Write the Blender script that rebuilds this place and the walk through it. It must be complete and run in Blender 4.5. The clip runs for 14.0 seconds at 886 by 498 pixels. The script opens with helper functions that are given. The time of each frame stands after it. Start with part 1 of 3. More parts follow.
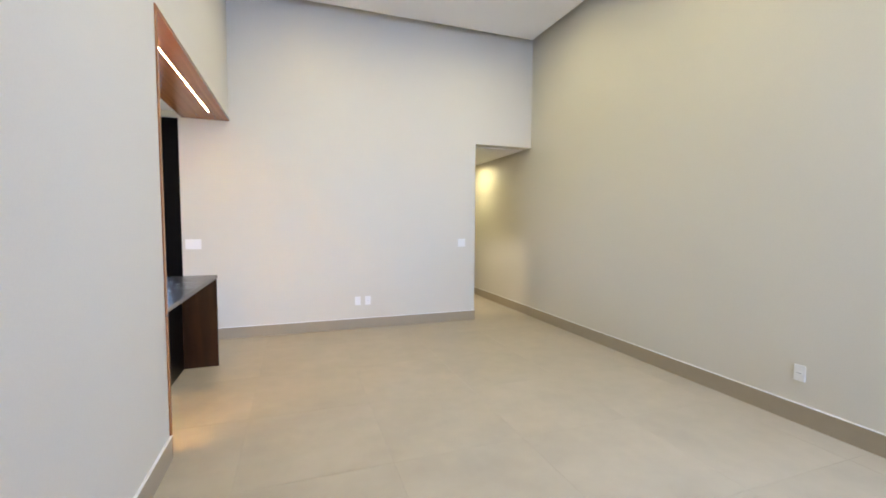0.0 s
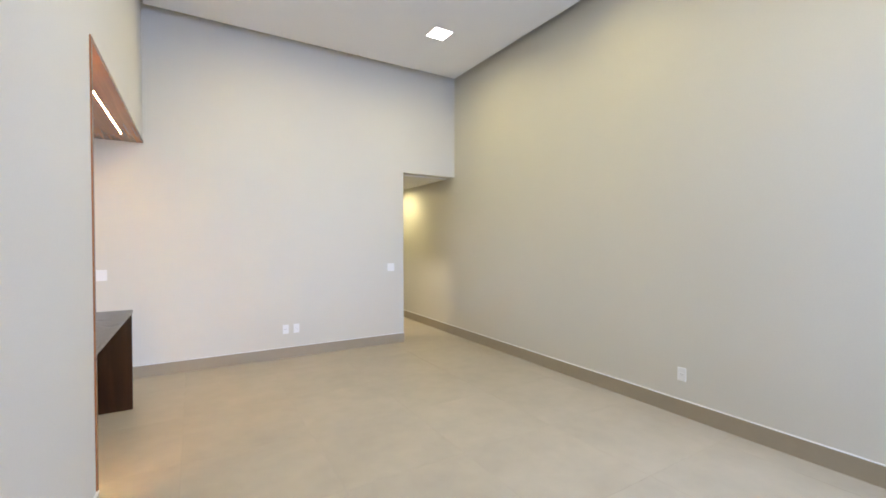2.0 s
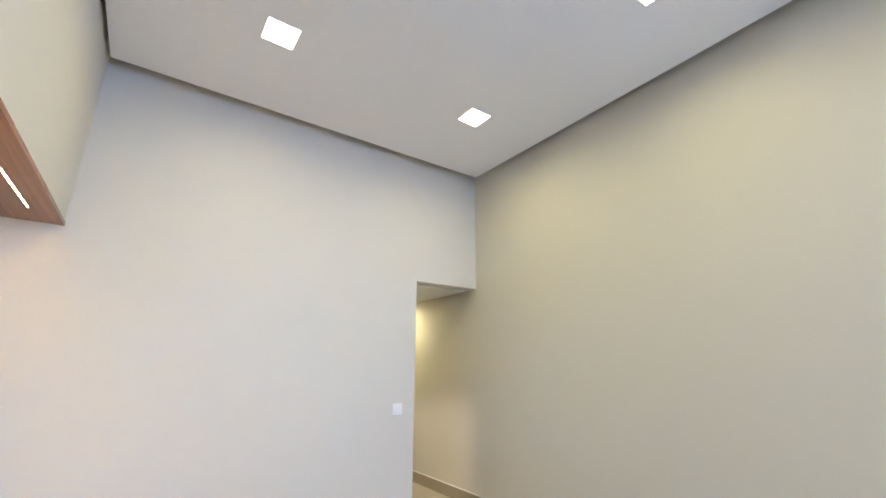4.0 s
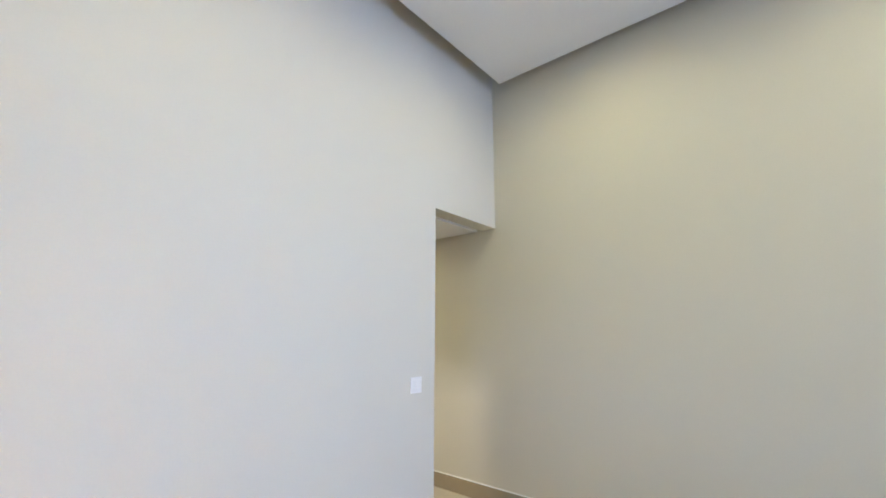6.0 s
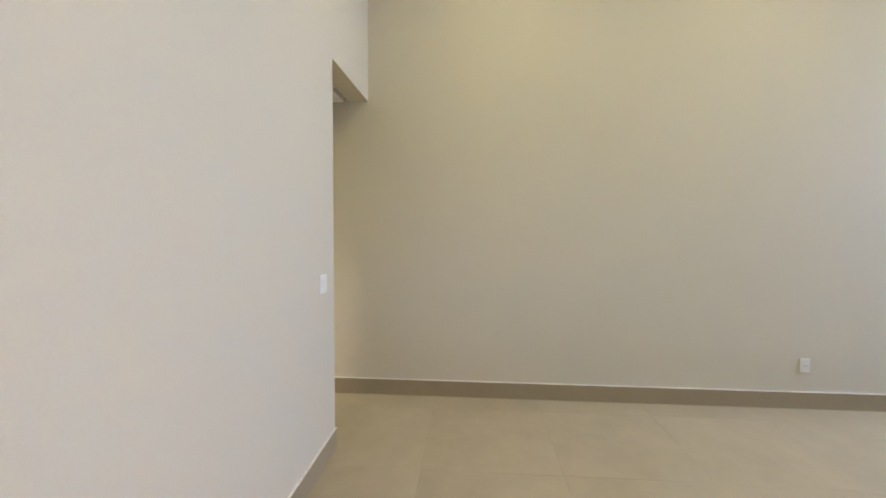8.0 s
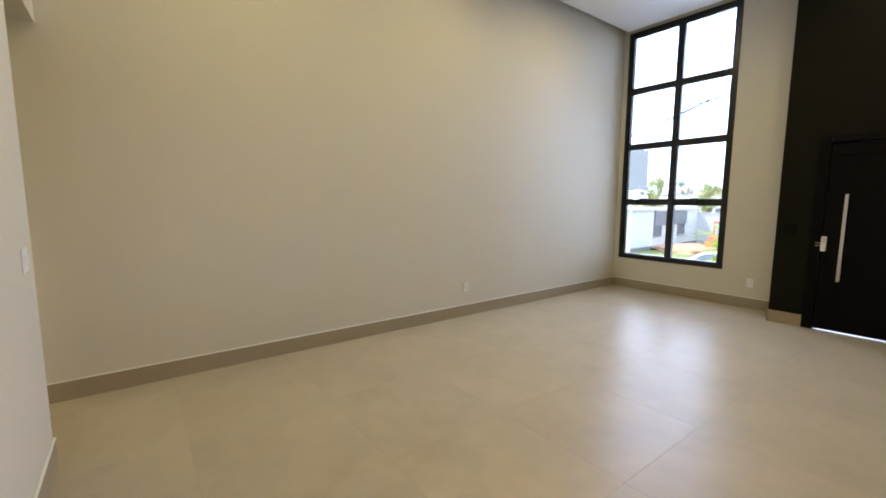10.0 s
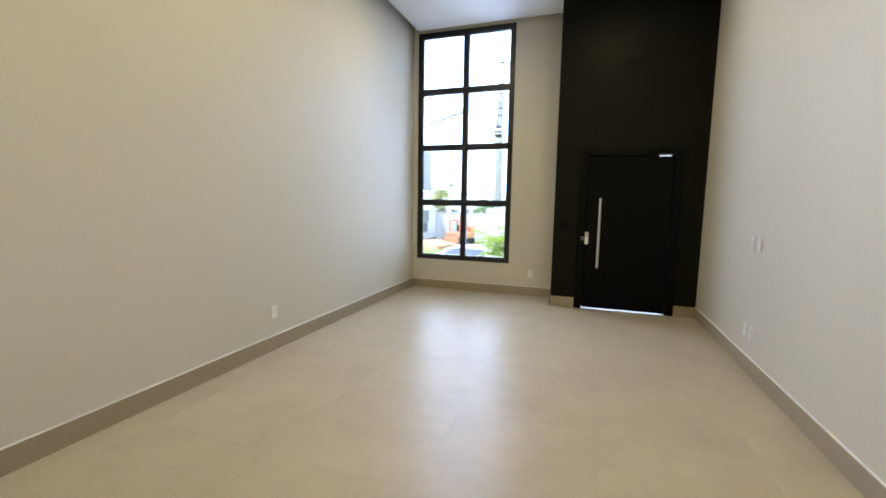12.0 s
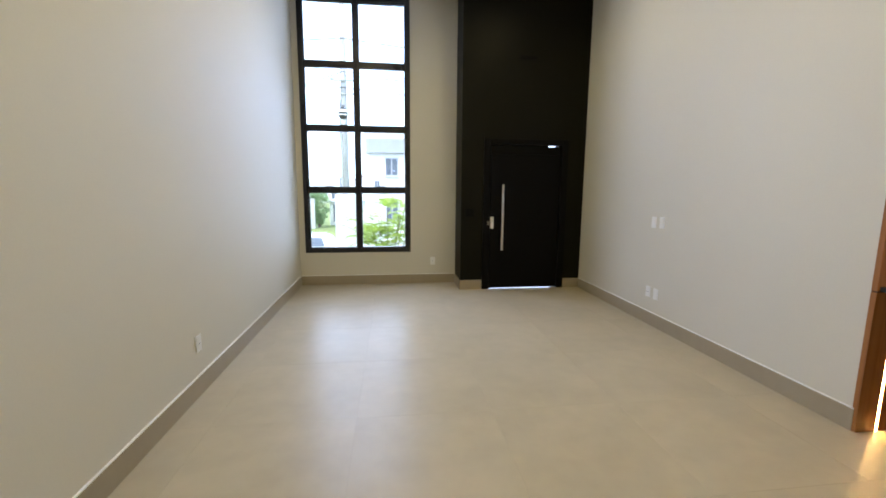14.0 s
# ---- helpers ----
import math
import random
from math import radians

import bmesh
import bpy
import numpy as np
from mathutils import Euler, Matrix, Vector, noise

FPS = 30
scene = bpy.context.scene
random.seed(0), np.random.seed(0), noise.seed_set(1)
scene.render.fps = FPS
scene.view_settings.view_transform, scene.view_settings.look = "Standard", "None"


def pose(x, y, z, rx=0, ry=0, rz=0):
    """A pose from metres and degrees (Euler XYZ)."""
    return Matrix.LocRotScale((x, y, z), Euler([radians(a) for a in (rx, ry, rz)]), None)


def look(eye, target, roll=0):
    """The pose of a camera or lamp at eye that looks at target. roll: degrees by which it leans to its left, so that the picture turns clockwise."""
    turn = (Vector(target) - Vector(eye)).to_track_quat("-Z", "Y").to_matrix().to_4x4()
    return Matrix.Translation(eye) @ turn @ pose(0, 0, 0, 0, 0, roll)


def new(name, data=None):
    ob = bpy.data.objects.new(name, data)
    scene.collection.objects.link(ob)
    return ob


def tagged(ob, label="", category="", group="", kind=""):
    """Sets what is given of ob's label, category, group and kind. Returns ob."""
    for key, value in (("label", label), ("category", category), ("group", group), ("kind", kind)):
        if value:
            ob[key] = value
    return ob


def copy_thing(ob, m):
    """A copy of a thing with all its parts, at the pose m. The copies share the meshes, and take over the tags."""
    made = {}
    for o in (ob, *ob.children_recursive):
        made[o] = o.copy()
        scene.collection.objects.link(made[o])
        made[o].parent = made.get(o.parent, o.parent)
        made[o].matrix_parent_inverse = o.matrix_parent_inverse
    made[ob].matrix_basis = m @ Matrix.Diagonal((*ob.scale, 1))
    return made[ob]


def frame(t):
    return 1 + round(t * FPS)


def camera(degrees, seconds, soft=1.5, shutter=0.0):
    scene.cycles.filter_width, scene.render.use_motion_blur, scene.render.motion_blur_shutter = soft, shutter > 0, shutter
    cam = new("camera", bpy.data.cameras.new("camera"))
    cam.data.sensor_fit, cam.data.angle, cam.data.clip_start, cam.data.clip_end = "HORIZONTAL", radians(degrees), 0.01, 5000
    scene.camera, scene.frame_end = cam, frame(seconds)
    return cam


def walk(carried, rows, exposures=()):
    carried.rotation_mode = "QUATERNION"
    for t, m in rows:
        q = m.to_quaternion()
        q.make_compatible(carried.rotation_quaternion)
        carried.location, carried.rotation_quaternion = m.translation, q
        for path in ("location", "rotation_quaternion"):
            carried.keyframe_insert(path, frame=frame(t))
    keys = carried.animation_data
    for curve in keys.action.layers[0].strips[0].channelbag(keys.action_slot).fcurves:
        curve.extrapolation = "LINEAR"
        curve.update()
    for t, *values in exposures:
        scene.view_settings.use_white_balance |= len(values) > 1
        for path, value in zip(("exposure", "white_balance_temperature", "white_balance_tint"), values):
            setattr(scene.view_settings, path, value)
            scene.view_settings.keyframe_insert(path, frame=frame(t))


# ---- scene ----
cam = camera(94.0, 14.0, soft=1.8)
PATH = [
    (0, (-3.408, -5.584, 1.432), (-2.739, -3.704, 1.307), 0.3),
    (0.5, (-3.618, -5.622, 1.414), (-2.835, -3.79, 1.239), 0.2),
    (1, (-3.716, -5.746, 1.431), (-2.826, -3.968, 1.225), 0.1),
    (1.5, (-3.776, -5.834, 1.498), (-2.788, -4.104, 1.32), 0.0),
    (2, (-3.668, -5.705, 1.533), (-2.634, -3.994, 1.497), 0.0),
    (2.5, (-3.595, -5.405, 1.581), (-2.538, -3.714, 1.728), 0.1),
    (3, (-3.568, -5.012, 1.624), (-2.516, -3.349, 1.978), 0.3),
    (3.2, (-3.53, -4.853, 1.609), (-2.484, -3.203, 2.039), 0.3),
    (5.3, (-3.463, -2.903, 1.575), (-2.161, -1.501, 2.158), -0.2),
    (5.5, (-3.48, -2.69, 1.564), (-2.124, -1.323, 2.103), 0.0),
    (6, (-3.478, -2.249, 1.535), (-1.983, -0.981, 1.932), 0.2),
    (6.5, (-3.441, -1.85, 1.532), (-1.792, -0.741, 1.759), 0.3),
    (7, (-3.42, -1.522, 1.503), (-1.619, -0.657, 1.598), -0.1),
    (7.2, (-3.427, -1.384, 1.506), (-1.568, -0.648, 1.548), -0.0),
    (9.3, (-3.969, -0.445, 1.449), (-2.151, -1.252, 1.243), 0.1),
    (9.5, (-3.989, -0.423, 1.435), (-2.226, -1.342, 1.22), 0.0),
    (10, (-3.89, -0.43, 1.438), (-2.301, -1.621, 1.205), 0.2),
    (10.5, (-3.626, -0.502, 1.364), (-2.246, -1.931, 1.139), 0.7),
    (11, (-3.396, -0.577, 1.385), (-2.24, -2.194, 1.16), 0.7),
    (11.5, (-3.069, -0.567, 1.392), (-2.189, -2.35, 1.173), 0.9),
    (12, (-2.751, -0.596, 1.42), (-2.107, -2.476, 1.199), 0.9),
    (12.5, (-2.415, -0.643, 1.43), (-1.988, -2.584, 1.203), 0.7),
    (13, (-2.043, -0.663, 1.438), (-1.845, -2.637, 1.19), 0.6),
    (13.5, (-1.727, -0.663, 1.435), (-1.748, -2.645, 1.17), 0.5),
    (14, (-1.355, -0.74, 1.449), (-1.601, -2.704, 1.162), 0.4),
]
EXPOSURES = [
    (0.0, 0.24, 5800, 18),
    (1.5, 0.24, 5800, 18),
    (3.2, 0.23, 5800, 18),
    (5.3, 0.23, 5500, 17),
    (6.0, 0.22, 5400, 17),
    (6.5, 0.20, 5350, 16),
    (7.2, 0.19, 5550, 18),
    (9.3, -0.36, 6800, 18),
    (11.0, 0.0, 6700, 16),
    (12.5, -0.08, 6450, 14),
    (14.0, -0.15, 6500, 15),
]
walk(cam, [(t, look(eye, target, roll)) for t, eye, target, roll in PATH], EXPOSURES)

# strengths of the sky, of the daylight in the openings and of the lamps
SKY, CLOUD, DAY, KITCHEN = 0.13, 5.2, 154.0, 18.0
LAMP, LAMP_W, STRIP = 14.0, 10.1, 150.0

# ---- sky, sun and lamps ----
world = bpy.data.worlds.new("sky")
scene.world = world
world.use_nodes = True
wn, wl = world.node_tree.nodes, world.node_tree.links
wn.clear()
w_out = wn.new("ShaderNodeOutputWorld")
w_bg = wn.new("ShaderNodeBackground")
w_sky = wn.new("ShaderNodeTexSky")
w_sky.sky_type = "NISHITA"
w_sky.sun_disc = False
w_sky.sun_elevation = radians(62)
w_sky.sun_rotation = radians(60)
w_sky.air_density, w_sky.dust_density = 1.0, 3.0
w_bg.inputs["Strength"].default_value = SKY
wl.new(w_sky.outputs[0], w_bg.inputs["Color"])
# thin bright cloud over the whole sky
w_cloud, w_mix, w_noise, w_ramp = (wn.new("ShaderNode" + k) for k in ("Background", "AddShader", "TexNoise", "ValToRGB"))
w_noise.inputs["Scale"].default_value, w_noise.inputs["Detail"].default_value = 2.2, 6
w_ramp.color_ramp.elements[0].position, w_ramp.color_ramp.elements[0].color = 0.38, (0.44, 0.58, 0.88, 1)
w_ramp.color_ramp.elements[1].position, w_ramp.color_ramp.elements[1].color = 0.6, (0.58, 0.74, 1.0, 1)
w_cloud.inputs["Strength"].default_value = CLOUD
wl.new(w_noise.outputs[0], w_ramp.inputs[0])
wl.new(w_ramp.outputs[0], w_cloud.inputs["Color"])
wl.new(w_bg.outputs[0], w_mix.inputs[0])
wl.new(w_cloud.outputs[0], w_mix.inputs[1])
wl.new(w_mix.outputs[0], w_out.inputs["Surface"])

sun = new("sun", bpy.data.lights.new("sun", "SUN"))
sun.data.energy, sun.data.angle, sun.data.color = 5.0, radians(4), (1.0, 0.96, 0.9)
sun.matrix_world = look((20, -10, 40), (0, -26, 0))


def window_light(name, m, sx, sy, power, colour):
    """Daylight of the sky, in the opening of a window."""
    la = bpy.data.lights.new(name, "AREA")
    la.shape, la.size, la.size_y, la.energy, la.color = "RECTANGLE", sx, sy, power, colour
    ob = new(name, la)
    ob.matrix_world = m
    return ob


# the upper panes look at the sky, the lower ones at the dimmer street
upper = window_light("window_daylight_upper", look((-0.86, -7.42, 3.18), (-6.4, -0.12, -1.6)), 1.5, 1.75, DAY * 0.74, (0.46, 0.61, 1.0))
upper.data.spread = radians(125)
lower = window_light("window_daylight_lower", look((-0.86, -7.42, 1.42), (-5.2, -0.12, 2.2)), 1.5, 1.75, DAY * 0.26, (0.56, 0.68, 1.0))
lower.data.spread = radians(140)
sky_glow = window_light("window_sky_glow", look((-0.860, -7.025, 2.30), (-0.858, 0, 2.30)), 1.5, 3.5, DAY * 0.12, (0.50, 0.66, 1.0))
sky_glow.data.spread = radians(110)
# fill lamp added in an unseen, assumed kitchen window
window_light("kitchen_daylight_fill", look((-8.0, -2.6, 1.3), (0, -2.6, 1.1)), 2.6, 2.0, KITCHEN, (0.95, 0.96, 1.0))


# ---- materials ----
def material(name, colour, rough=0.6, metal=0.0, spots=0.06, spot_size=1.2, grain=0.03, grain_size=60.0, bump=0.02,
             bump_size=120.0, rough_var=0.05, per_piece=0.0, spec=0.5, coat=0.0, stretch=(1, 1, 1)):
    """A surface with stains (large), grain (small), relief and, where asked, a shade of its own for each piece."""
    m = bpy.data.materials.new(name)
    m.use_nodes = True
    n, l = m.node_tree.nodes, m.node_tree.links
    b = n["Principled BSDF"]
    b.inputs["Metallic"].default_value = metal
    b.inputs["Specular IOR Level"].default_value = spec
    b.inputs["Coat Weight"].default_value = coat
    b.inputs["Coat Roughness"].default_value = 0.12
    tc = n.new("ShaderNodeTexCoord")
    mp = n.new("ShaderNodeMapping")
    mp.inputs["Scale"].default_value = stretch
    l.new(tc.outputs["Object"], mp.inputs["Vector"])
    big = n.new("ShaderNodeTexNoise")
    big.inputs["Scale"].default_value, big.inputs["Detail"].default_value = spot_size, 6
    small = n.new("ShaderNodeTexNoise")
    small.inputs["Scale"].default_value, small.inputs["Detail"].default_value = grain_size, 3
    l.new(mp.outputs[0], big.inputs["Vector"])
    l.new(mp.outputs[0], small.inputs["Vector"])

    def ramp(src, amount):
        r = n.new("ShaderNodeMapRange")
        r.inputs["From Min"].default_value, r.inputs["From Max"].default_value = 0.3, 0.7
        r.inputs["To Min"].default_value, r.inputs["To Max"].default_value = 1 - amount, 1 + amount
        l.new(src, r.inputs["Value"])
        return r.outputs[0]

    def times(a, c):
        k = n.new("ShaderNodeMath")
        k.operation = "MULTIPLY"
        l.new(a, k.inputs[0])
        l.new(c, k.inputs[1])
        return k.outputs[0]

    value = times(ramp(big.outputs[0], spots), ramp(small.outputs[0], grain))
    if per_piece:
        info = n.new("ShaderNodeObjectInfo")
        r = n.new("ShaderNodeMapRange")
        r.inputs["To Min"].default_value, r.inputs["To Max"].default_value = 1 - per_piece, 1 + per_piece
        l.new(info.outputs["Random"], r.inputs["Value"])
        value = times(value, r.outputs[0])
        far = n.new("ShaderNodeMath")
        far.operation = "MULTIPLY"
        far.inputs[1].default_value = 90.0
        l.new(info.outputs["Random"], far.inputs[0])
        l.new(far.outputs[0], mp.inputs["Location"])
    vm = n.new("ShaderNodeVectorMath")
    vm.operation = "SCALE"
    vm.inputs[0].default_value = colour
    l.new(value, vm.inputs["Scale"])
    l.new(vm.outputs[0], b.inputs["Base Color"])
    rr = n.new("ShaderNodeMapRange")
    rr.inputs["From Min"].default_value, rr.inputs["From Max"].default_value = 0.3, 0.7
    rr.inputs["To Min"].default_value, rr.inputs["To Max"].default_value = max(rough - rough_var, 0.02), min(rough + rough_var, 1)
    l.new(big.outputs[0], rr.inputs["Value"])
    l.new(rr.outputs[0], b.inputs["Roughness"])
    if bump:
        fine = n.new("ShaderNodeTexNoise")
        fine.inputs["Scale"].default_value, fine.inputs["Detail"].default_value = bump_size, 4
        l.new(mp.outputs[0], fine.inputs["Vector"])
        bp = n.new("ShaderNodeBump")
        bp.inputs["Strength"].default_value, bp.inputs["Distance"].default_value = 0.4, bump
        l.new(fine.outputs[0], bp.inputs["Height"])
        l.new(bp.outputs[0], b.inputs["Normal"])
    return m


def wood_material(name, dark, light, rough, scale):
    m = material(name, (1, 1, 1), rough, spots=0.1, spot_size=2.0, grain=0.08, grain_size=30, bump=0, rough_var=0.02, stretch=scale)
    n, l = m.node_tree.nodes, m.node_tree.links
    b = n["Principled BSDF"]
    tc = n.new("ShaderNodeTexCoord")
    mp = n.new("ShaderNodeMapping")
    mp.inputs["Scale"].default_value = scale
    wv = n.new("ShaderNodeTexNoise")
    wv.inputs["Scale"].default_value, wv.inputs["Detail"].default_value, wv.inputs["Distortion"].default_value = 2.5, 5, 0.3
    cr = n.new("ShaderNodeValToRGB")
    cr.color_ramp.elements[0].position, cr.color_ramp.elements[0].color = 0.32, (*dark, 1)
    cr.color_ramp.elements[1].position, cr.color_ramp.elements[1].color = 0.68, (*light, 1)
    l.new(tc.outputs["Object"], mp.inputs["Vector"])
    l.new(mp.outputs[0], wv.inputs["Vector"])
    l.new(wv.outputs[0], cr.inputs[0])
    l.new(cr.outputs[0], b.inputs["Base Color"])
    return m


def glow(name, colour, strength):
    m = bpy.data.materials.new(name)
    m.use_nodes = True
    n, l = m.node_tree.nodes, m.node_tree.links
    n.clear()
    e, o = n.new("ShaderNodeEmission"), n.new("ShaderNodeOutputMaterial")
    e.inputs["Color"].default_value, e.inputs["Strength"].default_value = (*colour, 1), strength
    l.new(e.outputs[0], o.inputs["Surface"])
    return m


def glass_material(name, tint=(0.97, 1.0, 0.985), rough=0.0):
    m = bpy.data.materials.new(name)
    m.use_nodes = True
    n, l = m.node_tree.nodes, m.node_tree.links
    n.clear()
    t, g, mx, f, o = (n.new("ShaderNode" + k) for k in ("BsdfTransparent", "BsdfGlossy", "MixShader", "Fresnel", "OutputMaterial"))
    t.inputs["Color"].default_value = (*tint, 1)
    g.inputs["Roughness"].default_value = rough
    f.inputs["IOR"].default_value = 1.45
    l.new(f.outputs[0], mx.inputs[0])
    l.new(t.outputs[0], mx.inputs[1])
    l.new(g.outputs[0], mx.inputs[2])
    l.new(mx.outputs[0], o.inputs["Surface"])
    return m


PAINT = material("greige_paint", (0.613, 0.577, 0.480), 0.62, spots=0.015, spot_size=0.7, grain=0.012, grain_size=90, bump=0.0006, bump_size=260, spec=0.35)
WHITE = material("white_ceiling_paint", (0.80, 0.79, 0.77), 0.75, spots=0.012, spot_size=0.6, grain=0.01, bump=0.0004, bump_size=200, spec=0.3)
TILE = material("porcelain_tile", (0.426, 0.367, 0.262), 0.33, spec=0.092, spots=0.06, spot_size=1.9, grain=0.03, grain_size=7, bump=0.0, rough_var=0.035, per_piece=0.006)
SKIRT = material("porcelain_skirting", (0.335, 0.277, 0.188), 0.34, spots=0.015, spot_size=1.2, grain=0.02, grain_size=14, bump=0.0003, bump_size=60)
GROUT = material("grout", (0.31, 0.27, 0.20), 0.9, spots=0.08, grain=0.05)
BEAD = material("caulk_bead", (0.80, 0.78, 0.73), 0.6, spots=0.05, spot_size=9, grain=0.03)
DARK = material("dark_lacquer_panel", (0.0064, 0.0056, 0.0022), 0.45, spec=0.11, spots=0.1, spot_size=1.0, grain=0.05, grain_size=120, bump=0.0003, bump_size=200)
DOOR = material("black_door_paint", (0.0026, 0.0022, 0.0020), 0.36, spec=0.09, spots=0.1, grain=0.06, grain_size=140, bump=0.0004, bump_size=220)
ALU = material("black_aluminium", (0.007, 0.006, 0.0062), 0.30, spec=0.5, spots=0.08, grain=0.05, grain_size=200, bump=0.0002)
STEEL = material("brushed_steel", (0.62, 0.61, 0.59), 0.3, metal=1.0, spots=0.04, grain=0.05, grain_size=90, bump=0.0002)
PLATE = material("white_plastic", (0.78, 0.77, 0.74), 0.35, spots=0.02, grain=0.01, bump=0)
SLOT = material("dark_socket_hole", (0.05, 0.05, 0.05), 0.6, bump=0)
BLACKPL = material("black_plastic", (0.003, 0.003, 0.003), 0.6, bump=0, spec=0.08)
STONE = material("dark_granite", (0.022, 0.020, 0.021), 0.24, spots=0.25, spot_size=30, grain=0.3, grain_size=160, bump=0.0002)
WOOD = wood_material("varnished_wood", (0.25, 0.095, 0.030), (0.33, 0.135, 0.045), 0.22, (14, 0.35, 14))
WOODV = wood_material("varnished_wood_upright", (0.25, 0.095, 0.030), (0.33, 0.135, 0.045), 0.22, (14, 14, 0.35))
WALNUT = wood_material("dark_walnut", (0.014, 0.0066, 0.0031), (0.031, 0.0148, 0.0066), 0.42, (5, 5, 0.6))
WALNUT.node_tree.nodes["Principled BSDF"].inputs["Specular IOR Level"].default_value = 0.14
PANEL_GLOW = glow("led_panel_glow", (1.0, 0.90, 0.74), LAMP)
STRIP_GLOW = glow("led_strip_glow", (1.0, 0.60, 0.20), STRIP)
GLASS = glass_material("window_glass")


# ---- builders ----
def bm_box(bm, x0, x1, y0, y1, z0, z1, bevel=0.0):
    lo, hi = (min(x0, x1), min(y0, y1), min(z0, z1)), (max(x0, x1), max(y0, y1), max(z0, z1))
    size = [b - a for a, b in zip(lo, hi)]
    mid = [(a + b) / 2 for a, b in zip(lo, hi)]
    r = bmesh.ops.create_cube(bm, size=1.0, matrix=Matrix.Translation(mid) @ Matrix.Diagonal((*size, 1)))
    if bevel:
        edges = list({e for v in r["verts"] for e in v.link_edges})
        bmesh.ops.bevel(bm, geom=edges, offset=min(bevel, min(size) * 0.45), segments=2, affect="EDGES", profile=0.5)
    return bm


def box(x0, x1, y0, y1, z0, z1, bevel=0.0):
    return bm_box(bmesh.new(), x0, x1, y0, y1, z0, z1, bevel)


def cyl(p, q, r0, r1=None, sides=20, bm=None):
    bm = bm or bmesh.new()
    p, q = Vector(p), Vector(q)
    m = Matrix.Translation((p + q) / 2) @ (q - p).to_track_quat("Z", "Y").to_matrix().to_4x4()
    bmesh.ops.create_cone(bm, cap_ends=True, segments=sides, radius1=r0, radius2=r0 if r1 is None else r1, depth=(q - p).length, matrix=m)
    return bm


def part(name, bm, mat, parent=None, label=""):
    me = bpy.data.meshes.new(name)
    bm.to_mesh(me)
    bm.free()
    me.materials.append(mat)
    for f in me.polygons:
        f.use_smooth = False
    ob = new(name, me)
    if parent is not None:
        ob.parent = parent
    if label:
        ob["label"] = label
    return ob


def smooth(ob):
    for f in ob.data.polygons:
        f.use_smooth = True
    return ob


def thing(name, at=(0, 0, 0), label="", category="", group="", turn=0.0):
    """An Empty at the base of a thing, to which its parts are tied."""
    ob = new(name)
    ob.empty_display_size = 0.1
    ob.matrix_world = pose(*at, 0, 0, turn)
    return tagged(ob, label, category, group)


def structure(name, bm, mat, label="", category=""):
    return tagged(part(name, bm, mat), label, category, kind="structure")


# ---- the room: the long wall on x = 0, the far wall on y = 0, the street front on y = -7.04 ----
W, L, H, TOP = -4.143, -7.043, 4.108, 4.31
EY = -6.550                    # face of the dark entrance panel
COR_X, COR_H, COR_T = -0.925, 2.582, 0.17
PY, PH = -2.770, 2.662          # portal to the kitchen: its near edge and head
WX0, WX1, WZ0, WZ1 = -0.080, -1.643, 0.490, 4.100

floor_bed = structure("floor", box(-8.2, 0.1, -7.27, 4.6, -0.12, -0.0012), GROUT, "grout bed under large beige porcelain tiles", "floor")
structure("wall_long", box(0.0, 0.18, -7.27, 4.6, -0.12, TOP), PAINT, "plain greige painted long side wall", "wall")

bm = box(COR_X, -4.67, 0, COR_T, -0.12, TOP)
bm_box(bm, 0.0, COR_X, 0, COR_T, COR_H, TOP)
bm_box(bm, -4.67, -5.6, 0, COR_T, 2.63, TOP)
bm_box(bm, -5.6, -8.2, 0, COR_T, -0.12, TOP)
structure("wall_back", bm, PAINT, "greige painted end wall with a passage opening", "wall")

bm = box(WX0, 0.0, L, -7.27, -0.12, TOP)
bm_box(bm, WX0, WX1, L, -7.27, -0.12, WZ0)
bm_box(bm, WX0, WX1, L, -7.27, WZ1, TOP)
bm_box(bm, WX1, -2.6, L, -7.27, -0.12, TOP)
bm_box(bm, -2.6, -3.98, L, -7.27, 2.25, TOP)
bm_box(bm, -3.98, W - 0.15, L, -7.27, -0.12, TOP)
structure("wall_front", bm, PAINT, "greige painted street wall with a tall window", "wall")

bm = box(W, W - 0.15, L, PY, -0.12, TOP)
bm_box(bm, W, W - 0.15, PY, 0.0, PH, TOP)
structure("wall_left", bm, PAINT, "greige painted wall with the kitchen portal", "wall")

# ceiling: a lowered board with an open joint all round, under the slab
structure("ceiling", box(-0.105, W + 0.035, -0.16, L + 0.10, H, H + 0.04), WHITE, "white lowered plaster ceiling with a shadow gap", "ceiling")
structure("ceiling_slab", box(0.18, W - 0.15, COR_T, -7.27, TOP, TOP + 0.15), WHITE, "plaster slab above the lowered ceiling", "ceiling")

# passage behind the end wall
bm = box(COR_X, COR_X - 0.15, COR_T, 0.42, -0.12, 2.9)
bm_box(bm, COR_X, COR_X - 0.15, 0.42, 1.22, 2.1, 2.9)
bm_box(bm, COR_X, COR_X - 0.15, 1.22, 4.6, -0.12, 2.9)
structure("wall_passage_left", bm, PAINT, "greige painted passage wall with a doorway", "wall")
bm = box(-3.3, -3.45, COR_T, 3.0, -0.12, 2.9)
bm_box(bm, COR_X - 0.15, -3.45, 3.0, 3.15, -0.12, 2.9)
structure("wall_side_room", bm, PAINT, "greige painted side room walls", "wall")
structure("ceiling_side_room", box(COR_X - 0.15, -3.45, COR_T, 3.15, 2.6, 2.9), WHITE, "white side room ceiling", "ceiling")
